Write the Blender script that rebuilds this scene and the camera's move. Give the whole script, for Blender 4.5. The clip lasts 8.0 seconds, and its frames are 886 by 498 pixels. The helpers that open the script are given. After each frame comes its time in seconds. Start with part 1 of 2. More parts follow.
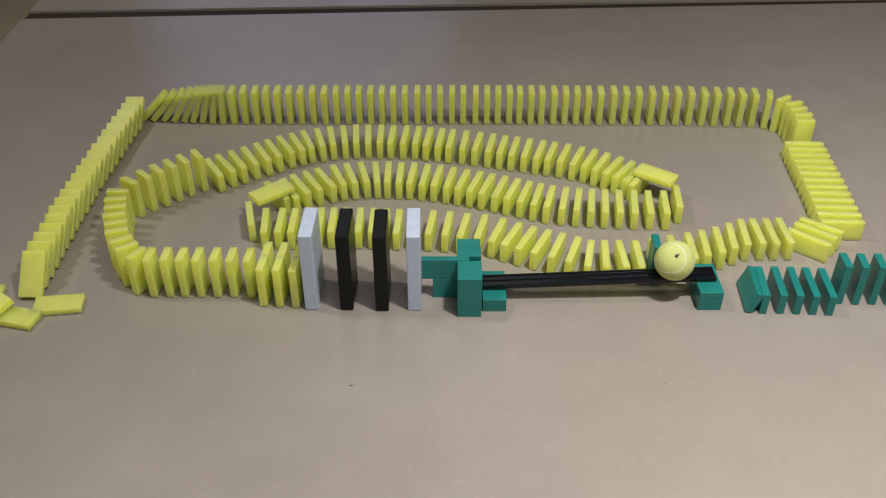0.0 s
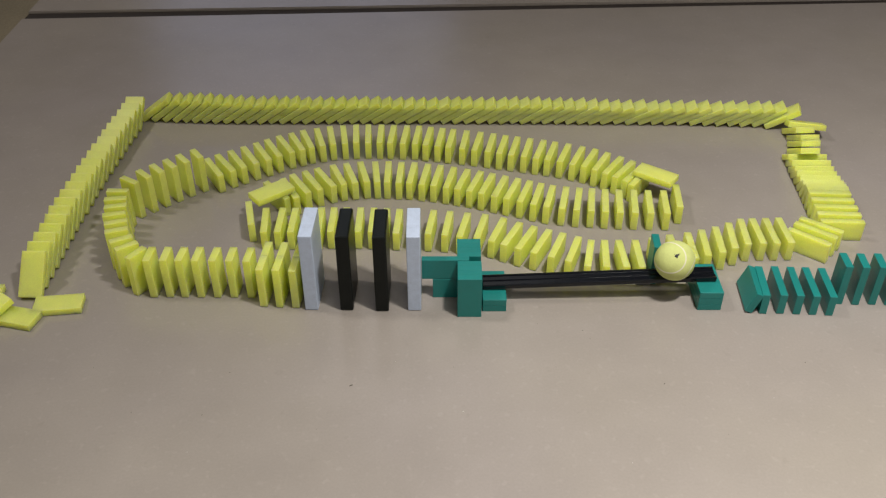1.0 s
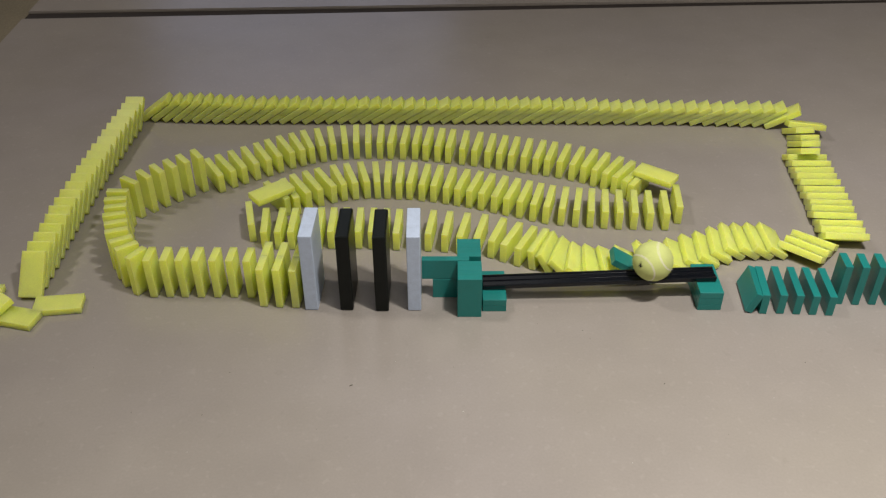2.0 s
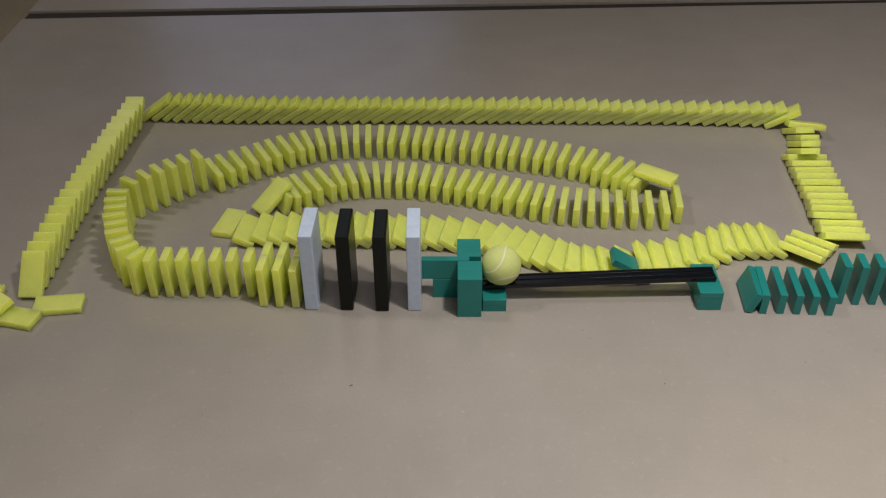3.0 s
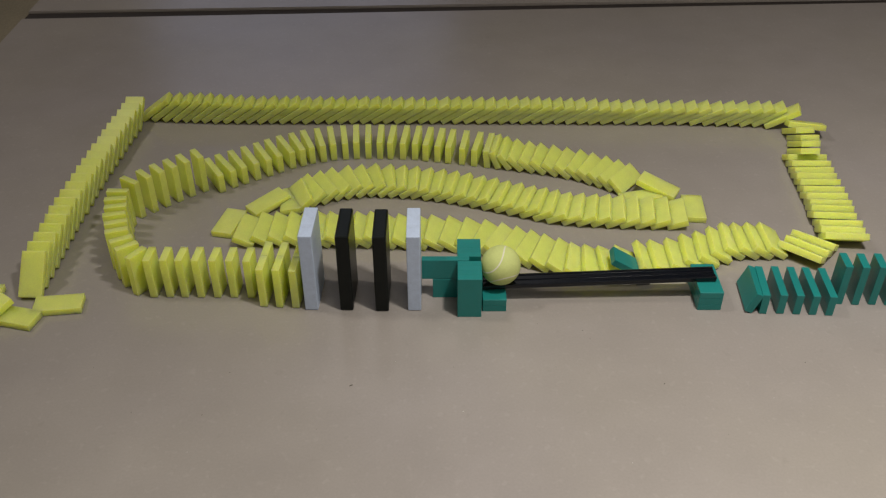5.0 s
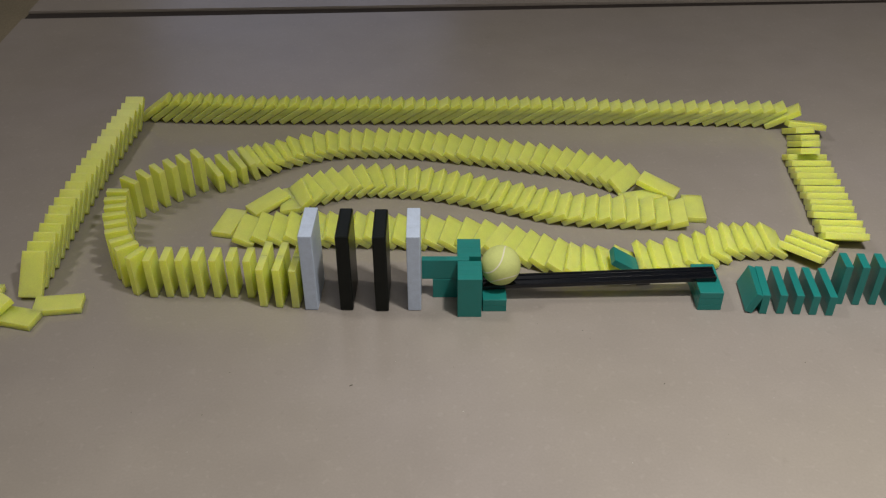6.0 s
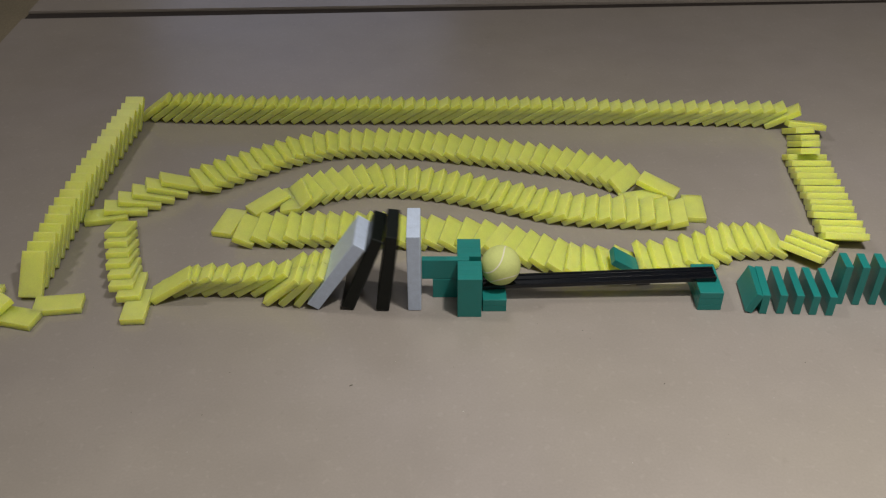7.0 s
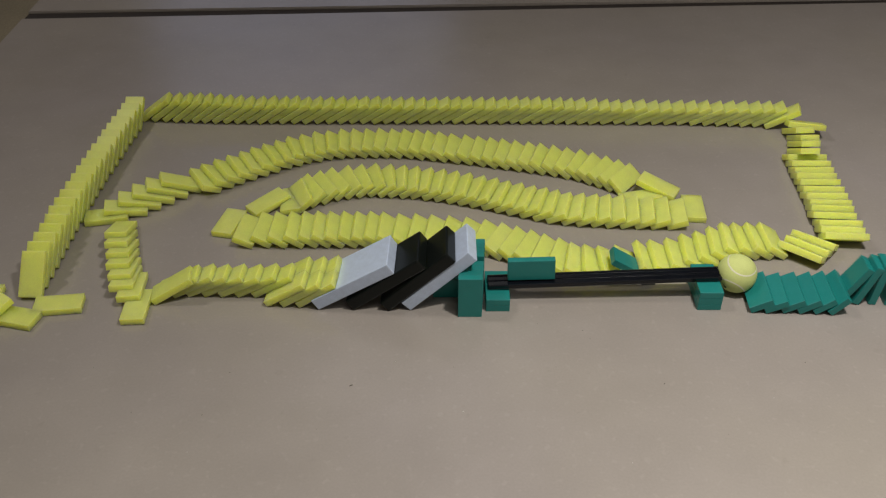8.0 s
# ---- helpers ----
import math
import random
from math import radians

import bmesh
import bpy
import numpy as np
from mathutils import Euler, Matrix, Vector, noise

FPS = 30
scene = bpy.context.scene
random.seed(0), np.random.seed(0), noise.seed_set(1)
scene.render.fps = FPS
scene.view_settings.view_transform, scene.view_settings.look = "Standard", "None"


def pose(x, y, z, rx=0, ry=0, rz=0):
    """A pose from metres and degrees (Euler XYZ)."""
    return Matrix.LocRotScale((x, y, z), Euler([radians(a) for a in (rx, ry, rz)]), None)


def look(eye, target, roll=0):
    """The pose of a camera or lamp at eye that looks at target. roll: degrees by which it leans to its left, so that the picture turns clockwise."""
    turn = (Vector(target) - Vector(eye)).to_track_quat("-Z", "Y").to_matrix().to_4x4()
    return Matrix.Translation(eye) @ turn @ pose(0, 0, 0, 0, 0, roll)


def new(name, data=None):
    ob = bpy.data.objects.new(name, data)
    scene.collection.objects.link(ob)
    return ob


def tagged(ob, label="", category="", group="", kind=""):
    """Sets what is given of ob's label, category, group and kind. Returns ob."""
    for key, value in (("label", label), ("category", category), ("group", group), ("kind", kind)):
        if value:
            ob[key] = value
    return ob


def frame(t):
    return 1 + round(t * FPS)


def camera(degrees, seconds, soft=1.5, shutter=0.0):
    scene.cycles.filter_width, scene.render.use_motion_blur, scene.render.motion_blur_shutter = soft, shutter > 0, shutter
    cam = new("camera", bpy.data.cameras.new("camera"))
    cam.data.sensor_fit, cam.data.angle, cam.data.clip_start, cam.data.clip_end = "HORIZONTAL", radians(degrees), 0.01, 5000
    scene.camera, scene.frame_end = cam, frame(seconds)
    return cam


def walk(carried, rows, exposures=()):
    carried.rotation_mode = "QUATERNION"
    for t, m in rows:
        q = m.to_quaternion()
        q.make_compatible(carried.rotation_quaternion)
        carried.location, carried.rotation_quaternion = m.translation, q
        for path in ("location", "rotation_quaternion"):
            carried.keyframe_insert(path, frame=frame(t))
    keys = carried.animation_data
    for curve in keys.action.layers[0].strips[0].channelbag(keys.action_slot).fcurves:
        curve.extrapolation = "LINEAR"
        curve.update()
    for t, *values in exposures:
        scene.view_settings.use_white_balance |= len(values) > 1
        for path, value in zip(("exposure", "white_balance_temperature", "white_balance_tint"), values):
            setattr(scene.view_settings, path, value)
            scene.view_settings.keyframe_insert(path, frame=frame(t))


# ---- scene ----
from mathutils import Quaternion


MM = 0.001
T = 7.5          # domino thickness, mm
LONG, SHORT = 48.0, 24.0

# ---- camera: a phone on a stand, quite still ----
cam = camera(50.88, 8.0, soft=1.25, shutter=0.4)
CAM_POSE = pose(0, 0, 0.61368, 90 - 36.56, 0, 0) @ pose(0, 0, 0, 0, 0, -0.025)
walk(cam, [(0.0, CAM_POSE), (8.0, CAM_POSE)], exposures=[(0.0, -0.33), (1.5, -0.33), (3.0, -0.65), (8.0, -0.70)])

# ---- light: a lamp above the run, a broad ceiling lamp, another lamp to the left, the bluish light of a window far behind, and an added broad fill ----
world = bpy.data.worlds.new("room_air")
scene.world = world
world.use_nodes = True
world.node_tree.nodes["Background"].inputs[0].default_value = (0.9, 0.93, 1.0, 1)
world.node_tree.nodes["Background"].inputs[1].default_value = 0.12


def area_lamp(name, at, target, size, watts, colour):
    data = bpy.data.lights.new(name, "AREA")
    data.shape, data.size, data.energy, data.color = "DISK", size, watts, colour
    ob = new(name, data)
    ob.matrix_world = look(at, target)
    return ob


area_lamp("ceiling_lamp_light", (0.37, 0.44, 1.22), (1.0, -0.60, 0), 0.12, 36.0, (1.0, 0.965, 0.90))
# broad fill added overhead to lighten the shadows; no lamp is known there
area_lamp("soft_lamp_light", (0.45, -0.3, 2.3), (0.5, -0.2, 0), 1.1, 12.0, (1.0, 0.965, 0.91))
area_lamp("left_lamp_light", (-1.35, 1.05, 2.3), (-0.5, 0.7, 0), 0.3, 21.0, (1.0, 0.95, 0.88))
area_lamp("far_lamp_light", (-0.1, 3.0, 2.34), (-0.1, 2.2, 0), 1.2, 3.4, (1.0, 0.97, 0.93))
area_lamp("window_light", (-0.7, 4.35, 1.3), (-0.5, 1.0, 0.2), 1.5, 5.0, (0.60, 0.67, 1.0))


# ---- materials ----
def material(name, colour, rough=0.5, spread=0.06, grain=400.0, patch=12.0, bump=0.1, bump_size=900.0, metal=0.0, per_object=0.0, specular=0.5, glow_through=0.0):
    mat = bpy.data.materials.new(name)
    mat.use_nodes = True
    nt = mat.node_tree
    bsdf = nt.nodes["Principled BSDF"]
    link = nt.links.new
    coords = nt.nodes.new("ShaderNodeTexCoord")
    fine, broad = nt.nodes.new("ShaderNodeTexNoise"), nt.nodes.new("ShaderNodeTexNoise")
    fine.inputs["Scale"].default_value, broad.inputs["Scale"].default_value = grain, patch
    fine.inputs["Detail"].default_value = 4
    for n in (fine, broad):
        link(coords.outputs["Object"], n.inputs["Vector"])
    add = nt.nodes.new("ShaderNodeMath")
    add.operation = "ADD"
    link(fine.outputs["Fac"], add.inputs[0])
    link(broad.outputs["Fac"], add.inputs[1])
    last = add
    if per_object:
        info, mul = nt.nodes.new("ShaderNodeObjectInfo"), nt.nodes.new("ShaderNodeMath")
        mul.operation = "MULTIPLY_ADD"
        mul.inputs[1].default_value = per_object
        link(info.outputs["Random"], mul.inputs[0])
        link(add.outputs[0], mul.inputs[2])
        last = mul
    ramp = nt.nodes.new("ShaderNodeMapRange")
    ramp.inputs["From Min"].default_value, ramp.inputs["From Max"].default_value = 0.6, 1.4 + per_object
    ramp.inputs["To Min"].default_value, ramp.inputs["To Max"].default_value = 1 - spread, 1 + spread
    link(last.outputs[0], ramp.inputs["Value"])
    mix = nt.nodes.new("ShaderNodeVectorMath")
    mix.operation = "SCALE"
    mix.inputs[0].default_value = colour
    link(ramp.outputs[0], mix.inputs["Scale"])
    link(mix.outputs[0], bsdf.inputs["Base Color"])
    bsdf.inputs["Roughness"].default_value = rough
    bsdf.inputs["Metallic"].default_value = metal
    if glow_through:      # light that seeps through thin plastic
        bsdf.inputs["Subsurface Weight"].default_value = glow_through
        bsdf.inputs["Subsurface Radius"].default_value = (1.0, 0.88, 0.22)
        bsdf.inputs["Subsurface Scale"].default_value = 0.028
    bsdf.inputs["Specular IOR Level"].default_value = specular
    rough_noise, b = nt.nodes.new("ShaderNodeTexNoise"), nt.nodes.new("ShaderNodeBump")
    rough_noise.inputs["Scale"].default_value = bump_size
    link(coords.outputs["Object"], rough_noise.inputs["Vector"])
    b.inputs["Strength"].default_value, b.inputs["Distance"].default_value = bump, 0.0006
    link(rough_noise.outputs["Fac"], b.inputs["Height"])
    link(b.outputs["Normal"], bsdf.inputs["Normal"])
    return mat


YELLOW = material("yellow_plastic", (0.815, 0.905, 0.185), 0.4, 0.13, 650, 60, 0.35, 700, per_object=0.5, glow_through=1.0)
GREEN = material("green_plastic", (0.012, 0.205, 0.188), 0.38, 0.10, 500, 60, 0.12, per_object=0.4)
WHITE = material("white_paint", (0.54, 0.625, 0.79), 0.4, 0.10, 1100, 160, 0.3)
BLACK = material("black_paint", (0.005, 0.007, 0.006), 0.35, 0.3, 600, 40, 0.15, specular=0.25)
RAIL = material("black_rail", (0.004, 0.005, 0.008), 0.2, 0.3, 300, 30, 0.04, specular=0.4)
FELT = material("yellow_felt", (0.60, 0.65, 0.23), 0.8, 0.10, 900, 80, 0.6, 1200)
SEAM = material("ball_seam", (0.75, 0.72, 0.55), 0.6)
MARK_BLACK = material("mark_black", (0.01, 0.01, 0.01), 0.6)


def board_material():
    """Smooth hardboard: faint cloudy patches, fine fibre, smudges in the sheen."""
    mat = bpy.data.materials.new("hardboard")
    mat.use_nodes = True
    nt = mat.node_tree
    link = nt.links.new
    bsdf = nt.nodes["Principled BSDF"]
    coords = nt.nodes.new("ShaderNodeTexCoord")

    def noisy(scale, lo, hi, detail=3.0, span=(0.3, 0.7)):
        n, r = nt.nodes.new("ShaderNodeTexNoise"), nt.nodes.new("ShaderNodeMapRange")
        n.inputs["Scale"].default_value, n.inputs["Detail"].default_value = scale, detail
        r.inputs["From Min"].default_value, r.inputs["From Max"].default_value = span
        r.inputs["To Min"].default_value, r.inputs["To Max"].default_value = lo, hi
        link(coords.outputs["Object"], n.inputs["Vector"])
        link(n.outputs["Fac"], r.inputs["Value"])
        return r.outputs[0]

    def times(p, q):
        m = nt.nodes.new("ShaderNodeMath")
        m.operation = "MULTIPLY"
        link(p, m.inputs[0])
        link(q, m.inputs[1])
        return m.outputs[0]

    tone = times(times(noisy(2.2, 0.94, 1.06), noisy(16.0, 0.965, 1.035, 5.0)), noisy(420.0, 0.975, 1.025, 2.0))
    tone = times(times(tone, noisy(130.0, 1.0, 1.06, 1.0, (0.62, 0.74))), noisy(75.0, 0.95, 1.0, 2.0, (0.24, 0.34)))
    scale = nt.nodes.new("ShaderNodeVectorMath")
    scale.operation = "SCALE"
    tint = nt.nodes.new("ShaderNodeMix")
    tint.data_type = "RGBA"
    tint.inputs[6].default_value, tint.inputs[7].default_value = (0.319, 0.285, 0.25, 1), (0.319, 0.284, 0.268, 1)
    link(noisy(3.1, 0.0, 1.0), tint.inputs[0])
    link(tint.outputs[2], scale.inputs[0])
    link(tone, scale.inputs["Scale"])
    link(scale.outputs[0], bsdf.inputs["Base Color"])
    link(noisy(5.0, 0.2, 0.27, 4.0), bsdf.inputs["Roughness"])
    bsdf.inputs["Specular IOR Level"].default_value = 0.45
    b = nt.nodes.new("ShaderNodeBump")
    b.inputs["Strength"].default_value, b.inputs["Distance"].default_value = 0.05, 0.0004
    link(noisy(300.0, 0.0, 1.0), b.inputs["Height"])
    link(b.outputs["Normal"], bsdf.inputs["Normal"])
    return mat


BOARD = board_material()
DARK = material("gap_dark", (0.03, 0.022, 0.018), 0.8, 0.2)
CARPET = material("brown_carpet", (0.22, 0.185, 0.125), 0.95, 0.2, 300, 8, 0.8, 500)
WALL = material("wall_paint", (0.55, 0.53, 0.50), 0.8, 0.04, 60, 2)
SPECK = material("dark_speck", (0.08, 0.065, 0.05), 0.8)
PALE = material("pale_speck", (0.62, 0.60, 0.56), 0.7)


# ---- building ----
def box_into(bm, lo, hi, bevel=0.0):
    """A bevelled box between two corners, in mm."""
    size = [(b - a) * MM for a, b in zip(lo, hi)]
    mid = [(a + b) / 2 * MM for a, b in zip(lo, hi)]
    made = bmesh.ops.create_cube(bm, size=1, matrix=Matrix.Translation(mid) @ Matrix.Diagonal((*size, 1)))
    if bevel:
        edges = list({e for v in made["verts"] for e in v.link_edges})
        bmesh.ops.bevel(bm, geom=edges, offset=bevel * MM, segments=2, affect="EDGES", profile=0.5)
    return bm


def box_mesh(name, lo, hi, mat, bevel=0.0):
    return finish(name, box_into(bmesh.new(), lo, hi, bevel), mat)


def finish(name, bm, *mats):
    me = bpy.data.meshes.new(name)
    bm.to_mesh(me)
    bm.free()
    for m in mats:
        me.materials.append(m)
    return me


def part(name, bm, mat, parent, label=""):
    ob = new(name, finish(name, bm, mat))
    ob.parent = parent
    if label:
        ob["label"] = label
    return ob


# ---- the setting: two boards with a gap, the floor, the room ----
def setting():
    a = radians(2.65)
    front = bmesh.new()
    rim = [(-0.700, -0.9), (1.5, -0.9), (1.5, 1.505 + 1.5 * math.tan(a)), (-0.700, 1.503 - 0.7 * math.tan(a))]
    far = [(-0.700, 1.533 - 0.7 * math.tan(a)), (1.5, 1.520 + 1.5 * math.tan(a)), (1.5, 2.7), (-0.700, 2.7)]
    for name, pts in (("tabletop", rim), ("tabletop_far", far)):
        bm = bmesh.new()
        top = [bm.verts.new((x, y, 0)) for x, y in pts]
        low = [bm.verts.new((x, y, -0.045)) for x, y in pts]
        bm.faces.new(top)
        bm.faces.new(low[::-1])
        for i in range(4):
            j = (i + 1) % 4
            bm.faces.new((top[j], top[i], low[i], low[j]))
        bmesh.ops.bevel(bm, geom=[e for e in bm.edges if e.verts[0].co.z > -0.001 and e.verts[1].co.z > -0.001], offset=0.0015, segments=2, affect="EDGES")
        ob = new(name, finish(name, bm, BOARD))
        tagged(ob, "smooth brown hardboard sheet with small scuffs", "board", kind="structure")
    # dark brown bar that fills the joint, its top 4 mm below the boards
    bm = bmesh.new()
    edge = [(-0.699, 1.5032, 0.0), (1.5, 1.5052, 0.0), (1.5, 1.5198, 0.0), (-0.699, 1.5328, 0.0)]
    top = [bm.verts.new((x, y - inset + x * math.tan(a), -0.004)) for x, y, inset in edge]
    low = [bm.verts.new((v.co.x, v.co.y, -0.044)) for v in top]
    bm.faces.new(top)
    for i in range(4):
        bm.faces.new((top[(i + 1) % 4], top[i], low[i], low[(i + 1) % 4]))
    tagged(new("trim", finish("trim", bm, DARK)), "dark brown strip in the joint between the boards", "strip", kind="structure")
    tagged(new("floor", box_mesh("floor", (-2500, -2500, -90), (2500, 4500, -46), CARPET)), "brown floor covering beside the board", "floor", kind="structure")
    for name, lo, hi in (("wall_north", (-2500, 4500, -60), (2500, 4600, 2400)), ("wall_south", (-2500, -2600, -60), (2500, -2500, 2400)),
                         ("wall_west", (-2600, -2600, -60), (-2500, 4600, 2400)), ("wall_east", (2500, -2600, -60), (2600, 4600, 2400))):
        tagged(new(name, box_mesh(name, lo, hi, WALL)), "plain painted wall of the room", "wall", kind="structure")
    tagged(new("ceiling", box_mesh("ceiling", (-2600, -2600, 2400), (2600, 4600, 2450), WALL)), "plain painted ceiling", "ceiling", kind="structure")


def specks():
    dark = ((-85, 616, 2.2, 30), (344, 646, 1.2, 80), (-215, 579, 0.9, 10), (10, 640, 0.7, 120), (-330, 640, 0.6, 90), (-200, 633, 0.7, 20), (-279, 582, 0.9, 70), (205, 618, 1.3, 50), (138, 692, 0.8, 15), (144, 680, 0.6, 100), (94, 702, 0.7, 40), (107, 640, 0.5, 60), (-111, 562, 0.5, 30), (249, 556, 0.6, 10))
    pale = ((18, 583, 0.8, 0), (-45, 648, 0.5, 30), (160, 524, 0.6, 60), (-219, 536, 0.5, 20), (301, 600, 0.5, 80))
    for spots, mat, label in ((dark, SPECK, "tiny dark speck of dirt on the board"), (pale, PALE, "tiny pale crumb on the board")):
        for x, y, r, h in spots:
            bm = bmesh.new()
            bmesh.ops.create_icosphere(bm, subdivisions=1, radius=1.0)
            for v in bm.verts:
                v.co = Vector((v.co.x * r * (1 + 0.4 * noise.noise(v.co * 2)), v.co.y * r * 0.35, max(v.co.z, 0) * 0.25)) * MM
            ob = tagged(new("debris", finish("debris", bm, mat)), label, "debris", "specks on the board")
            ob.matrix_world = pose(x * MM, y * MM, 0.0001, 0, 0, h)


setting()
specks()


# ---- dominoes ----
def domino_mesh(name, width, height, thick, mat, bevel=0.4):
    """Origin at the middle of the leading bottom edge; it falls towards +x."""
    return box_mesh(name, (-thick, -width / 2, 0), (0, width / 2, height), mat, bevel)


MESHES = {
    "upright": domino_mesh("domino_upright", SHORT, LONG, T, YELLOW),
    "side": domino_mesh("domino_on_side", LONG, SHORT, T, YELLOW),
    "green_upright": domino_mesh("green_domino_upright", SHORT, LONG, T, GREEN),
    "green_side": domino_mesh("green_domino_on_side", LONG, SHORT, T, GREEN),
    "white_big": domino_mesh("white_block", 50.5, 92.0, 13.5, WHITE, 0.9),
    "black_big": domino_mesh("black_block", 50.5, 92.0, 13.5, BLACK, 1.6),
}
SIZES = {"upright": (SHORT, LONG, T), "side": (LONG, SHORT, T), "green_upright": (SHORT, LONG, T), "green_side": (LONG, SHORT, T),
         "pair": (LONG, LONG, T), "white_big": (50.5, 92.0, 13.5), "black_big": (50.5, 92.0, 13.5)}
LABELS = {"upright": ("domino", "yellow plastic domino standing on its short end", "yellow dominoes of the run"),
          "side": ("domino", "yellow plastic domino standing on its long side", "yellow dominoes of the run"),
          "green_upright": ("green_domino", "green plastic domino standing on its short end", "green dominoes"),
          "green_side": ("green_domino", "green plastic domino standing on its long side", "green dominoes"),
          "white_big": ("large_domino", "large white painted wooden domino block", "large dominoes"),
          "black_big": ("large_domino", "large glossy black wooden domino block", "large dominoes")}
RNG = random.Random(7)


def spread(anchors, kind, turn, wobble=1.0):
    """Dominoes along a line, from anchors (number, x, y, yaw) in mm and degrees. turn: added to the yaw for the heading."""
    out = []
    for (i0, x0, y0, a0), (i1, x1, y1, a1) in zip(anchors, anchors[1:]):
        for i in range(i0, i1):
            f = (i - i0) / (i1 - i0)
            j = wobble if f else 0.0
            out.append([x0 + (x1 - x0) * f + RNG.uniform(-j, j) * 0.7, y0 + (y1 - y0) * f + RNG.uniform(-j, j) * 0.5,
                        a0 + (a1 - a0) * f + RNG.uniform(-j, j) * 1.5 + turn, kind])
    i, x, y, a = anchors[-1]
    return out + [[x, y, a + turn, kind]]


def pivot_pose(d, tilt, side=0.0, slide=0.0):
    x, y, heading, kind = d[:4]
    h, thick = radians(heading), SIZES[kind][2]
    px = x + math.cos(h) * (thick / 2 + slide) - math.sin(h) * side
    py = y + math.sin(h) * (thick / 2 + slide) + math.cos(h) * side
    return pose(px * MM, py * MM, 0.0002, 0, 0, heading) @ pose(0, 0, 0, 0, tilt, 0)


def lean(d, nxt, tilt, rough=0.0):
    """The tilt at which domino d rests on the next one, which has that tilt. rough: mm by which they stay apart."""
    h = radians(d[2])
    gap = (nxt[0] - d[0]) * math.cos(h) + (nxt[1] - d[1]) * math.sin(h) - SIZES[d[3]][2] / 2 + SIZES[nxt[3]][2] / 2
    if nxt[3].endswith("big") and len(nxt) > 4:      # the heavy blocks push each other along
        gap += nxt[4][1] * min(1.0, tilt / 45)
    high, thick, other = SIZES[d[3]][1], SIZES[nxt[3]][2] + rough, SIZES[nxt[3]][1]
    a = radians(tilt)
    n, up = (math.cos(a), -math.sin(a)), (math.sin(a), math.cos(a))
    lo, hi = 0.0, math.pi / 2
    for _ in range(30):
        mid = (lo + hi) / 2
        cx, cz = high * math.sin(mid) - gap, high * math.cos(mid)
        if cx * n[0] + cz * n[1] < -thick:
            lo = mid
        else:
            hi = mid
    cx, cz = high * math.sin(lo) - gap, high * math.cos(lo)
    if cx * up[0] + cz * up[1] > other:      # it reaches over the top edge of the next
        qx, qz = gap - thick * n[0] + other * up[0], -thick * n[1] + other * up[1]
        lo = math.atan2(qx, max(qz, 0.01))
    return math.degrees(lo)


def when(keys, i):
    """The time of event i on a broken line of (number, seconds)."""
    for (i0, t0), (i1, t1) in zip(keys, keys[1:]):
        if i <= i1 or (i1, t1) == keys[-1]:
            return t0 + (t1 - t0) * (i - i0) / (i1 - i0)


def fall(dominoes, times, end_tilt, end_seconds=0.2, rough=(0.0, 0.0), rest=0.0):
    """Tilts frame by frame of a row in which each domino knocks over the next."""
    n = len(dominoes)
    touch = [lean(dominoes[i], dominoes[i + 1], 0.0) for i in range(n - 1)]
    starts = [when(times, i) for i in range(n)]
    curves = [[] for _ in dominoes]
    for f in range(0, 241):
        t = f / 30
        tilt = 0.0
        for i in range(n - 1, -1, -1):
            if t <= starts[i]:
                tilt = 0.0
            elif i == n - 1:
                u = min(1.0, (t - starts[i]) / end_seconds)
                tilt = end_tilt * u ** 1.6
            elif t < starts[i + 1]:
                tilt = touch[i] * (t - starts[i]) / (starts[i + 1] - starts[i])
            else:
                grip = (rough[0] + (rough[1] - rough[0]) * i / n) * tilt / 60
                tilt = max(touch[i], lean(dominoes[i], dominoes[i + 1], tilt, grip))
            if i == 0:
                tilt = max(tilt, rest)
            curves[i].append(tilt)
    return curves


MOVES = []      # (object, rows), keyed in motions()


def key_rows(curve, make):
    """Rows for walk() at the frames where the tilt changes."""
    keep = [f for f in range(241) if f in (0, 240) or abs(curve[f] - curve[f - 1]) > 0.02 or abs(curve[f] - curve[min(f + 1, 240)]) > 0.02]
    return [(f / 30, make(curve[f])) for f in keep]


def place(d, curve, side=0.0, mesh=None, words=""):
    """One domino. A fifth entry of d tells how it twists and slides as it falls: degrees, mm ahead, mm aside."""
    kind = mesh or d[3]
    twist, ahead, aside = d[4] if len(d) > 4 else (0.0, 0.0, 0.0)
    name, label, group = LABELS[kind]
    ob = tagged(new(name, MESHES[kind]), words or label, "domino", group)
    last = max(curve[-1], 1.0)

    def make(a):
        f = a / last
        return pivot_pose([d[0], d[1], d[2] + twist * f, d[3]], a, side + aside * f, ahead * f)

    ob.matrix_world = make(curve[0])
    if max(curve) - min(curve) > 0.05:
        MOVES.append((ob, key_rows(curve, make)))
    return ob


def build_row(dominoes, times, end_tilt, end_seconds=0.2, rough=(0.0, 0.0), rest=0.0, words=""):
    curves = fall(dominoes, times, end_tilt, end_seconds, rough, rest)
    for d, c in zip(dominoes, curves):
        if d[3] == "pair":
            place(d, c, 12.1, "upright")
            place(d, c, -12.1, "upright")
        else:
            place(d, c, words=words)
    return curves


# left column, already down: falls away from the camera
LEFT = spread([(0, -424, 739, -2), (7, -425, 857, -1), (13, -422, 962, -1), (20, -413, 1086, 0)], "upright", 90, 0.8)
build_row(LEFT, [(0, -3.0), (20, -1.5)], 53, rough=(6.5, 2.0), words="yellow plastic domino fallen back against the next one")

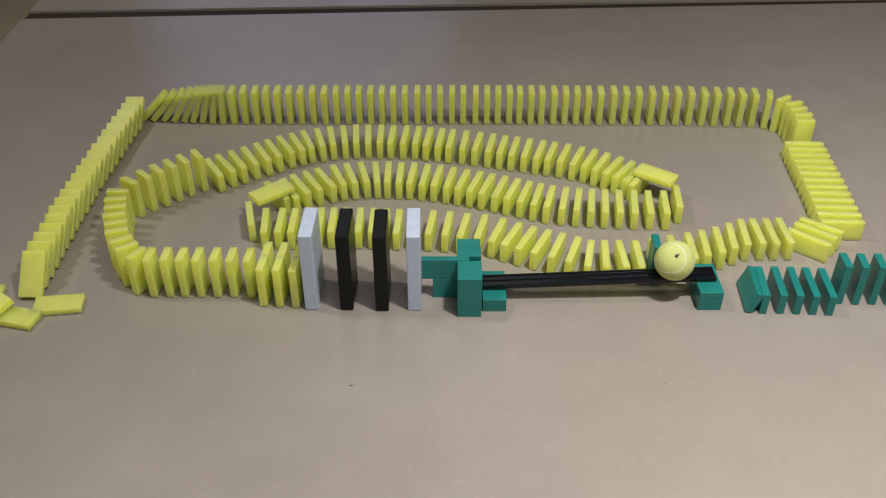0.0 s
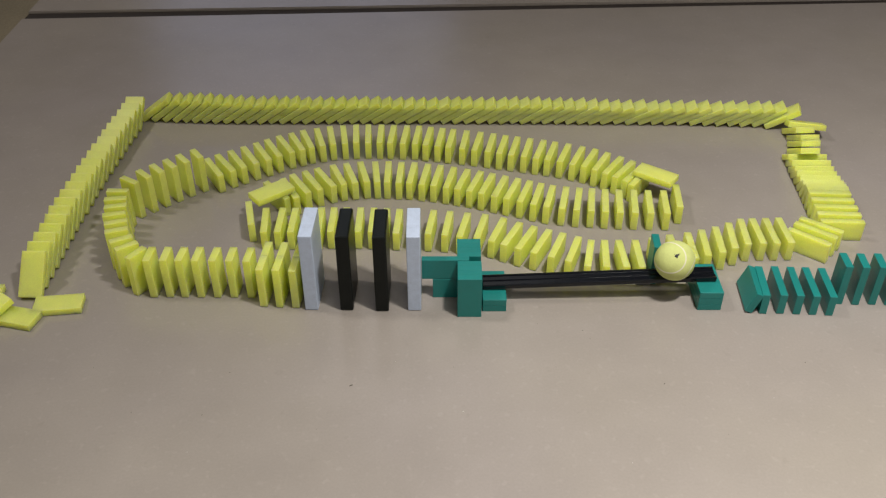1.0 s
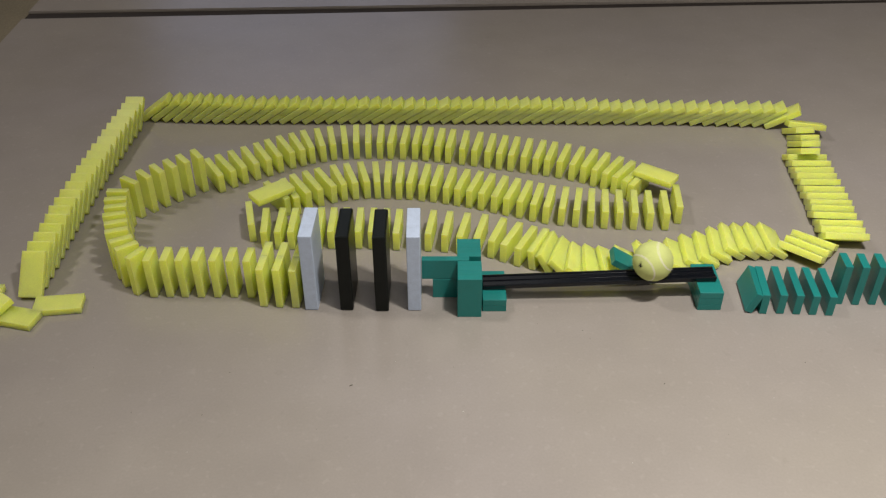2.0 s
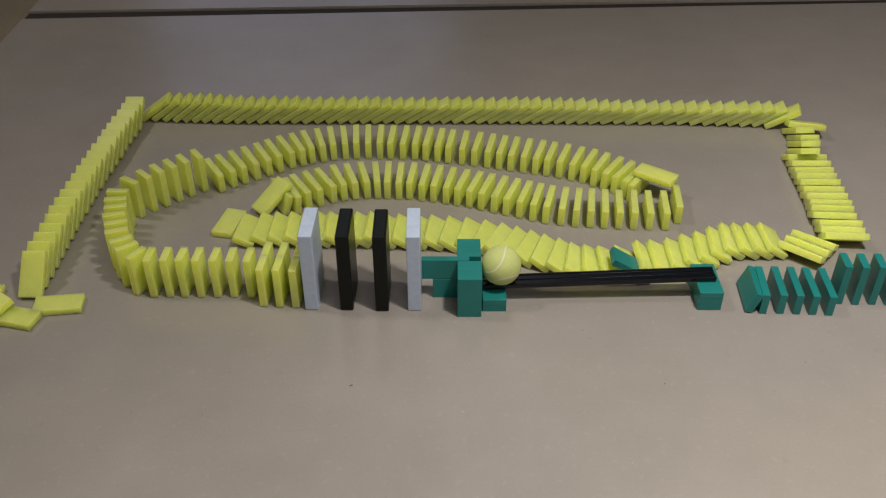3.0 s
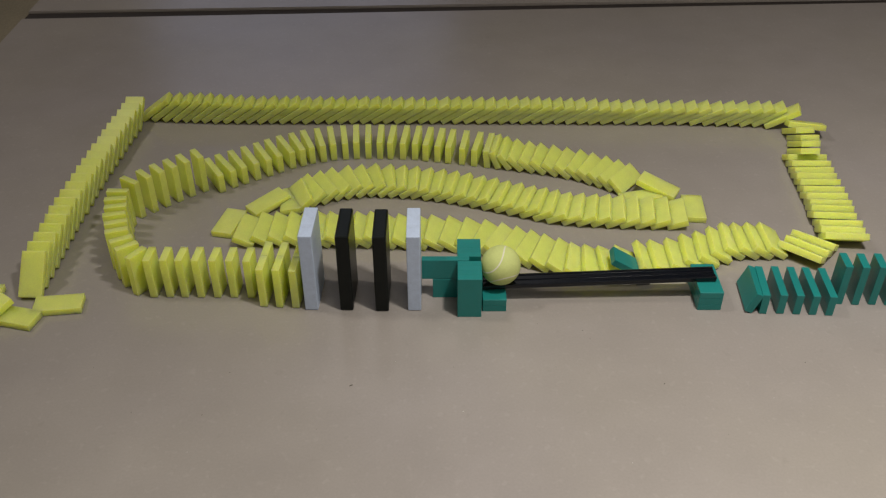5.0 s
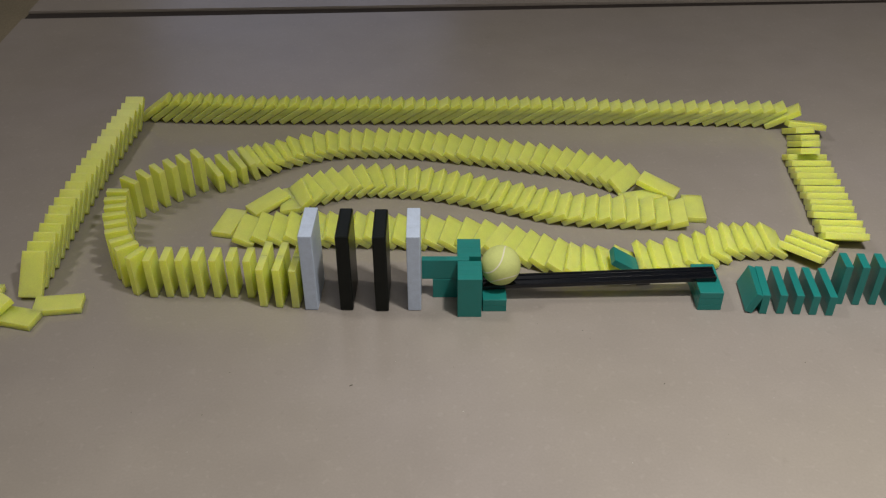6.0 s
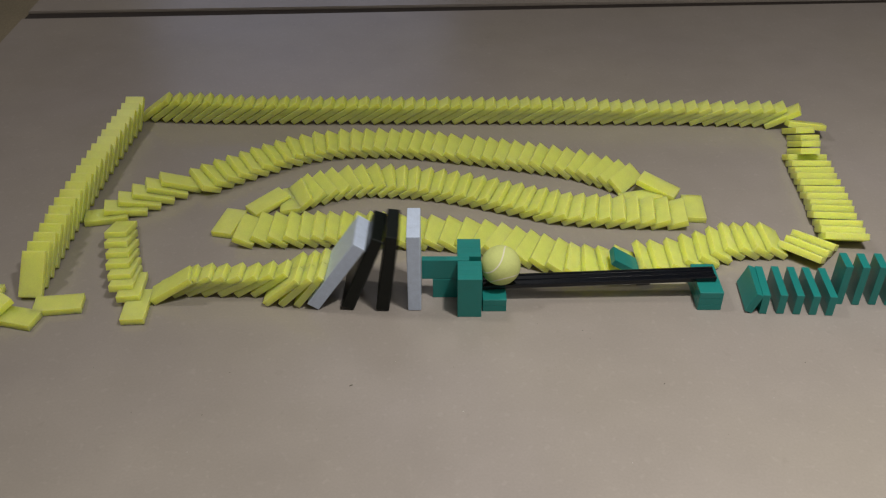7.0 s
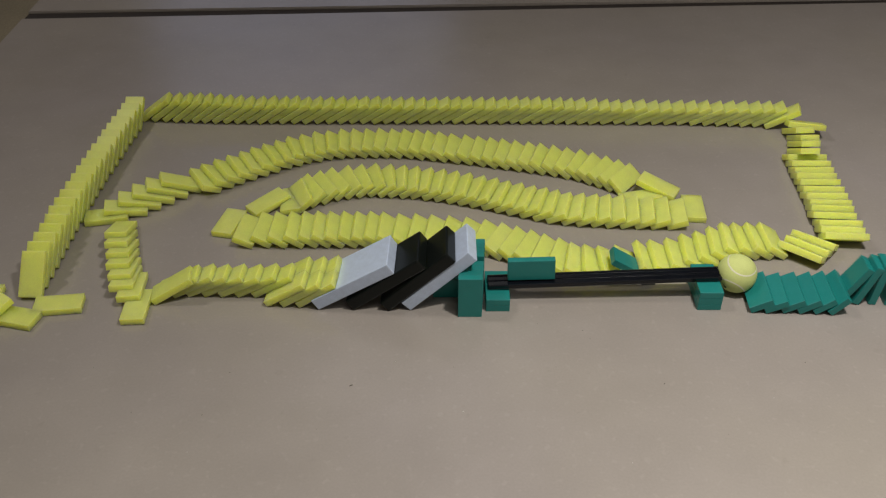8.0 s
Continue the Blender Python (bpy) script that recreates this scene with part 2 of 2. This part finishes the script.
# back row, falling to the right
BACK = spread([(0, -408, 1127, 0), (3, -364, 1124, 0), (6, -325, 1122, 0), (9, -281, 1120, 0), (14, -205, 1120, 0), (17, -158, 1120, 0), (20, -112, 1120, 0),
               (26, -19, 1120, 0), (31, 59, 1120, -1), (36, 132, 1119, -1), (41, 210, 1118, -2), (46, 295, 1117, -3), (50, 364, 1114, -4), (53, 413, 1111, -4), (54, 431, 1107, -14)],
              "upright", 0)
build_row(BACK, [(0, -0.127), (46, 0.59), (54, 0.69)], 56, 0.13, rough=(1.2, 0.0))

# back corner and right column, falling towards the camera
CORNER = spread([(1, 455, 1081, 22), (2, 456, 1066, 14), (3, 457, 1050, 10), (4, 455, 1034, 4)], "upright", -90)
for d, end in zip(CORNER, ((-20, -6, 6), (-13, -3, 6), (-9, -3, 1), (-4, 0, -3))):
    d.append(end)
RIGHT = spread([(0, 454, 1019, -1), (4, 451, 962, -2), (8, 448, 905, -3), (12, 443, 847, -3)], "side", -90, 0.6)
for d in RIGHT:
    d.append((RNG.uniform(-1.6, 1.6), RNG.uniform(-1.0, 2.0), RNG.uniform(-1.0, 1.0)))
build_row(CORNER + RIGHT, [(0, 0.75), (4, 0.845), (7, 0.905), (12, 1.005), (16, 1.14)], 50)
BEND = spread([(0, 417, 840, -37), (1, 408, 830, -39), (2, 397, 818, -40)], "side", -90)
build_row(BEND, [(0, 1.19), (2, 1.26)], 59)

# first inner row, falling to the left
INNER_A = spread([(0, 374, 830, 1), (2, 344, 829, 0), (3, 329, 828, -4), (5, 298, 813, -3), (7, 266, 802, -1), (10, 207, 788, 0), (11, 190, 788, 2), (12, 172, 788, -5),
                  (13, 155, 789, -12), (14, 139, 796, -20), (16, 106, 810, -26), (18, 75, 824, -26), (19, 60, 832, -20), (20, 42, 838, -14), (22, 5, 844, -8),
                  (25, -50, 848, -3), (28, -93, 851, 0), (30, -123, 851, 0), (34, -181, 850, 0), (35, -198, 850, 5), (36, -217, 864, 13)], "side", 180)
INNER_A.insert(10, [220.5, 777, 180 - 3, "green_upright"])      # this one holds the ball back
INNER_A[-1].append((-25, 12, -2))
INNER_A[-2].append((-11, 7, 1))
INNER_A[-3].append((-6, 5, 0))
INNER_A[-4].append((-2, 3, 0))
build_row(INNER_A, [(0, 1.32), (3, 1.40), (5, 1.50), (10, 1.66), (11, 1.73), (37, 2.83)], 89.5, 0.16, rough=(0.3, 0.9))

# second inner row, falling to the right
INNER_B = spread([(-1, -179, 915, 28), (0, -168, 925, 31), (2, -140, 939, 31), (3, -125, 945, 22), (5, -95, 951, 14), (7, -66, 951, 0), (9, -37, 949, -7), (11, -7, 943, -11), (14, 38, 930, -19),
                  (17, 81, 914, -21), (20, 123, 898, -15), (22, 155, 892, -11), (24, 186, 889, -7), (26, 219, 887, -7), (28, 254, 886, -5), (29, 271, 899, -5)], "side", 0)
INNER_B[-1].append((0, 5, 4))
INNER_B[0].append((-7, 0, 0))
build_row(INNER_B, [(0, 2.98), (1, 3.03), (5, 3.20), (11, 3.53), (21, 3.90), (30, 4.26)], 89.5, 0.16, rough=(0.8, 0.4))

# third inner row, falling to the left, then round the bend
INNER_C = spread([(-1, 229, 948, -39), (0, 218, 957, -37), (1, 206, 966, -34), (3, 180, 983, -26), (5, 150, 995, -20), (8, 105, 1008, -15), (11, 60, 1020, -12), (14, 10, 1031, -9), (17, -33, 1040, -6),
                  (19, -65, 1042, -4), (22, -111, 1043, 4), (24, -142, 1039, 11), (26, -172, 1030, 21), (28, -198, 1017, 29), (31, -238, 990, 30), (33, -265, 972, 35), (34, -277, 962, 32)],
                 "side", 180) + spread([(35, -292, 953, 36), (36, -306, 942, 40), (38, -331, 920, 43), (39, -343, 908, 46), (40, -356, 895, 58)], "upright", 180)
for d, twist, ahead, aside in zip(INNER_C[-6:], (-15, -22, -25, -28, -32, -46), (0, 0, 0, 0, 0, 5), (1, 3, 4, 5, 5, 3)):
    d.append((twist, ahead, aside))
build_row(INNER_C, [(0, 4.36), (1, 4.40), (3, 4.50), (6, 4.67), (27, 5.78), (35, 6.10), (37, 6.23), (41, 6.365)], 89.5, 0.16, rough=(0.8, 0.4))
TURN = spread([(41, -363, 873, -1), (42, -361, 857, 6), (44, -354, 827, 14), (46, -343, 797, 18), (47, -334, 781, 28), (48, -325, 769, 36)], "upright", -90)
for d, end in zip(TURN, ((5, 0, 2), (-2, 2, 5), (-7, 5, 7), (-10, 7, 9), (-12, 8, 9), (-14, 7, 9), (-22, 3, 9), (-33, 18, 12))):
    d.append(end)
build_row(TURN, [(0, 6.375), (2, 6.45), (7, 6.605)], 89.5, 0.13, rough=(-1.6, -0.8))

# front row, falling to the right onto the large blocks
FRONT = spread([(0, -312, 757, -32), (1, -298, 755, -2), (4, -249, 755, -3), (7, -197, 754, -4)], "upright", 0) + \
    spread([(0, -181, 752, -4), (2, -148, 750, -4)], "pair", 0, 0.4)
FRONT[0].append((40, 10, -17))
FRONT[1].append((2, 3, -4))
FRONT[2].append((1, 1, -2))
BIG = [[-132.5, 748.5, -1.5, "white_big"], [-97, 747.5, -1, "black_big"], [-61.5, 746, 0, "black_big"], [-29, 747.5, 0.5, "white_big", (0, -11, 0)]]
build_row(FRONT + BIG, [(0, 6.57), (1, 6.59), (8, 6.71), (11, 6.835), (12, 6.90), (13, 6.96), (14, 7.02)], 46.5, 0.17)

# green dominoes that the ball knocks over
GREEN_ROW = [[310, 742, -4, "green_side"]] + spread([(1, 325, 741, -5), (2, 342, 741, -4), (5, 390, 738, -3)], "green_side", 0, 0.4) + \
    spread([(0, 405, 744, -2), (1, 422, 743, -4), (6, 507, 741, -4)], "green_upright", 0)
build_row(GREEN_ROW, [(0, 7.60), (1, 7.66), (5, 7.84), (12, 8.16)], 60, rest=20)


# ---- dominoes laid as bridges, and those that lie about ----
MESHES["flat"] = box_mesh("domino_flat", (-LONG / 2, -SHORT / 2, -T), (LONG / 2, SHORT / 2, 0), YELLOW, 0.4)


def flat_pose(a, b, roll=0.0):
    """A lying domino whose top face runs from end a to end b, in mm."""
    a, b = Vector(a), Vector(b)
    d, m = b - a, (a + b) / 2
    heading, pitch = math.degrees(math.atan2(d.y, d.x)), -math.degrees(math.atan2(d.z, d.xy.length))
    return pose(m.x * MM, m.y * MM, m.z * MM, 0, 0, heading) @ pose(0, 0, 0, roll, pitch, 0)


def lying(label, rows):
    ob = tagged(new("domino", MESHES["flat"]), label, "domino", "yellow dominoes of the run")
    poses = [(t, flat_pose(*r)) for t, *r in rows]
    ob.matrix_world = poses[0][1]
    if len(poses) > 1:
        MOVES.append((ob, [(0.0, poses[0][1])] + poses + [(8.0, poses[-1][1])]))
    return ob


lying("yellow domino laid flat as a bridge across two dominoes", [
    (2.84, (-217, 883, 31.6), (-177, 916, 31.8)), (2.93, (-217, 884, 29), (-178, 915, 32.5)), (3.0, (-215, 889, 9), (-185, 918, 34), 0), (3.1, (-222, 892, 8), (-187, 923, 17)),
    (3.2, (-223, 892, 8), (-187, 924, 14.5))])
lying("yellow domino laid flat as a bridge across two dominoes", [
    (4.26, (271, 922, 31.6), (232, 950, 31.8)), (4.34, (270, 924, 27), (236, 953, 34)), (4.4, (269, 925, 9), (243, 960, 30)), (4.5, (277, 925, 11), (237.5, 946, 22)), (4.6, (277, 925, 10.5), (237.5, 947, 21))])
for d, t, end in (([-194, 911, 40, "side", (-36, 1, 4)], 2.96, 83), ([234, 940, -35, "side", (-42, 2, -4)], 4.35, 83)):
    place(d, [0.0 if f / 30 < t else min(1.0, (f / 30 - t) / 0.16) * end for f in range(241)])
CROSS = tagged(new("domino", MESHES["flat"]), "yellow domino knocked crosswise onto the fallen corner", "domino", "yellow dominoes of the run")
UPRIGHT = pose(0.444, 1.098, 0.024, 0, 0, -54) @ pose(0, 0, 0, 0, -90, 0)
LAID = flat_pose((452, 1083, 21), (500, 1077, 18), -20)
CROSS.matrix_world = UPRIGHT
MOVES.append((CROSS, [(0.0, UPRIGHT), (0.73, UPRIGHT), (0.80, pose(0.462, 1.095, 0.030, 0, 0, -30) @ pose(0, 0, 0, 0, -45, 0)), (0.88, LAID), (8.0, LAID)]))
lying("yellow domino lying flat on the board", [(0, (-414, 724, 7.9), (-367, 730, 7.7))])
lying("yellow domino lying flat on the board", [(0, (-452, 713, 8.2), (-405.5, 702, 7.8))])
lying("yellow domino resting aslant on another domino", [(0, (-468, 686, 9.0), (-440, 723, 22))])
lying("yellow domino lying flat beside the fallen row", [(0, (-503, 741, 7.7), (-455, 745, 7.7))])


# ---- track, pusher and ball ----
def thing(name, label, category, at=(0, 0, 0), rz=0.0, group=""):
    ob = tagged(new(name), label, category, group)
    ob.matrix_world = pose(at[0] * MM, at[1] * MM, at[2] * MM, 0, 0, rz)
    return ob


def guide_tower():
    t = thing("guide_tower", "green tower of upright plastic dominoes with a slot through it", "tower", (26.5, 746.5, 0))
    y = -34.0
    for k in range(9):
        if k != 4:
            part("block", box_into(bmesh.new(), (-12, y + k * 7.55, 0), (12, y + k * 7.55 + 7.5, 48), 0.35), GREEN, t)
    return t


def track_support(name, at, layers):
    t = thing(name, "green flat plastic dominoes stacked under the black track", "support", at)
    for k in range(layers):
        part("block", box_into(bmesh.new(), (-12, -24, k * 7.5), (12, 24, k * 7.5 + 7.45), 0.5), GREEN, t)
    return t


def track():
    t = thing("track", "glossy black ball track of two parallel plastic rails", "track")
    slope = math.atan2(7.6, 229.0)
    t.matrix_world = pose(40 * MM, 745.5 * MM, 15.3 * MM, 0, -math.degrees(slope), 1.0)
    for y in (-9.3, 0.9):
        bm = box_into(bmesh.new(), (0, y, 0.3), (238, y + 8.6, 4.4), 1.0)
        lip = 0.0 if y < 0 else 6.4      # raised rounded lip along the outer edge
        box_into(bm, (0.2, y + lip, 2.6), (237.8, y + lip + 2.2, 5.7), 0.9)
        part("rail", bm, RAIL, t)
    part("bracket", box_into(bmesh.new(), (157, -7, -3.2), (171, 5, 0.4), 0.6), RAIL, t)
    part("web", box_into(bmesh.new(), (1, -1.4, 0.1), (236, 1.4, 3.4), 0.3), RAIL, t)
    return t


def ball():
    bm = bmesh.new()
    bmesh.ops.create_uvsphere(bm, u_segments=48, v_segments=32, radius=0.0203)
    for f in bm.faces:
        f.smooth = True
    ob = tagged(new("ball", finish("ball", bm, FELT)), "small yellow toy tennis ball with a pale curved seam", "ball")
    seam = bmesh.new()
    rings = []
    n, a, b = 96, 0.44, 0.56
    for i in range(n):
        u = 2 * math.pi * i / n
        v = Vector((a * math.cos(u) + b * math.cos(3 * u) * 0.5, a * math.sin(u) - b * math.sin(3 * u) * 0.5, math.sqrt(a * b) * 1.2 * math.sin(2 * u))).normalized()
        rings.append(v)
    turn = Quaternion((0.3604, -0.6799, 0.3781, 0.5147)).to_matrix()
    rings = [turn @ v for v in rings]
    verts = []
    for i, v in enumerate(rings):
        along = (rings[(i + 1) % n] - rings[i - 1]).normalized()
        side = v.cross(along)
        verts.append([seam.verts.new((v * r + side * w).normalized() * r * 0.0203) for w, r in ((-0.035, 1.001), (0.0, 1.008), (0.035, 1.001))])
    for i in range(n):
        p, q = verts[i], verts[(i + 1) % n]
        for k in range(2):
            seam.faces.new((p[k], q[k], q[k + 1], p[k + 1]))
    part("seam", seam, SEAM, ob, "pale rubber seam")
    out = Vector((-0.12, -0.615, 0.78)).normalized()
    across = out.cross(Vector((0, 0, 1))).normalized()
    rise = across.cross(out)
    # a cluster of flat black spots, the largest in the middle
    for u, v, r in ((0.3, -0.4, 1.6), (-1.3, 0.9, 1.0), (1.5, -1.2, 0.9), (-0.2, -2.0, 0.8), (-2.6, 2.0, 0.5), (2.6, 0.9, 0.4)):
        bm = bmesh.new()
        spot = (out * 20.25 + across * u + rise * v).normalized() * 20.3 * MM
        bmesh.ops.create_icosphere(bm, subdivisions=2, radius=r * MM, matrix=Matrix.Translation(spot) @ out.to_track_quat("Z", "Y").to_matrix().to_4x4() @ Matrix.Diagonal((1, 1, 0.15, 1)))
        part("printed_mark", bm, MARK_BLACK, ob, "small black mark on the ball")
    return ob


TOWER = guide_tower()
NEAR = track_support("track_near_support", (52, 745, 0), 2)
track_support("track_end_support", (270, 747, 0), 3)
TRACK = track()
PUSH_BASE = tagged(new("green_domino", box_mesh("green_domino", (-24, -3.7, 0), (24, 3.7, 23.9), GREEN, 0.6)), "green domino on its long side under the sliding one", "domino", "green dominoes")
PUSH_BASE.matrix_world = pose(0.0135, 0.747, 0)
PUSHER = tagged(new("green_domino", box_mesh("sliding_domino", (-24, -3.6, 0), (24, 3.6, 24), GREEN, 0.6)), "green domino on its long side that slides through the tower", "domino")
PUSHER.matrix_world = pose(0.0025, 0.747, 0.0242)
BALL = ball()


def ball_pose(x):
    z = 15.3 + 24.2 + (min(x, 278) - 40) * 7.6 / 229
    return x, 746.0, z


# ---- motion ----
def motions():
    for ob, rows in MOVES:
        walk(ob, rows)
    path = [(0.0, 232), (1.64, 232), (1.8, 228), (2.1, 199), (2.4, 153), (2.8, 86), (2.9, 67), (2.97, 57), (3.03, 58), (3.1, 57), (7.07, 57), (7.13, 75), (7.2, 124), (7.3, 166), (7.4, 212), (7.5, 246), (7.58, 268)]
    rows = []

    def roll(t, x):      # the ball rolls down the track, comes to rest, and is pushed back up
        return math.degrees((x - 232) * 0.05206 if t < 5 else -9.11 + (x - 57) * 0.0556)

    for (t, x), (t2, x2) in zip(path, path[1:] + [(7.64, 289)]):
        for k in range(max(1, math.ceil(abs(x2 - x) / 20))):
            f = k / max(1, math.ceil(abs(x2 - x) / 20))
            tt, xx = t + (t2 - t) * f, x + (x2 - x) * f
            px, py, pz = ball_pose(xx)
            if tt > 7.58:
                pz -= (tt - 7.58) / 0.06 * 8
            rows.append((tt, pose((px + 1.2) * MM, py * MM, pz * MM) @ pose(0, 0, 0, 0, roll(tt, xx), 0)))
    for t, x, y, z in ((7.64, 290, 748, 38), (7.7, 305, 752, 28), (7.76, 308, 755, 21), (7.85, 306, 756, 21), (8.0, 303, 757, 21)):
        rows.append((t, pose(x * MM, y * MM, z * MM) @ pose(0, 0, 0, 0, roll(t, x - 3), 0)))
    walk(BALL, rows)
    start, end = NEAR.matrix_basis.copy(), pose(0.0555, 0.745, 0)
    walk(NEAR, [(0.0, start), (7.08, start), (7.15, end), (8.0, end)])
    start = TRACK.matrix_basis.copy()
    walk(TRACK, [(0.0, start), (7.08, start)] + [(t, pose(x * MM, 0, 0) @ start) for t, x in ((7.15, 9), (7.3, 10.5), (7.52, 10.0), (7.7, 6.0), (8.0, 5.5))])
    for k, ob in enumerate(TOWER.children):
        start = ob.matrix_basis.copy()
        end = pose((0.5 + 0.62 * k) * MM, 0, 0) @ start
        walk(ob, [(0.0, start), (7.08, start), (7.15, end), (8.0, end)])
    walk(PUSHER, [(0.0, pose(0.0025, 0.747, 0.0242)), (7.08, pose(0.0025, 0.747, 0.0242)), (7.14, pose(0.030, 0.747, 0.0242)), (7.2, pose(0.075, 0.747, 0.0242, 0, -1)),
                  (7.28, pose(0.090, 0.747, 0.023, 0, -1.9)), (8.0, pose(0.090, 0.747, 0.023, 0, -1.9))])


motions()
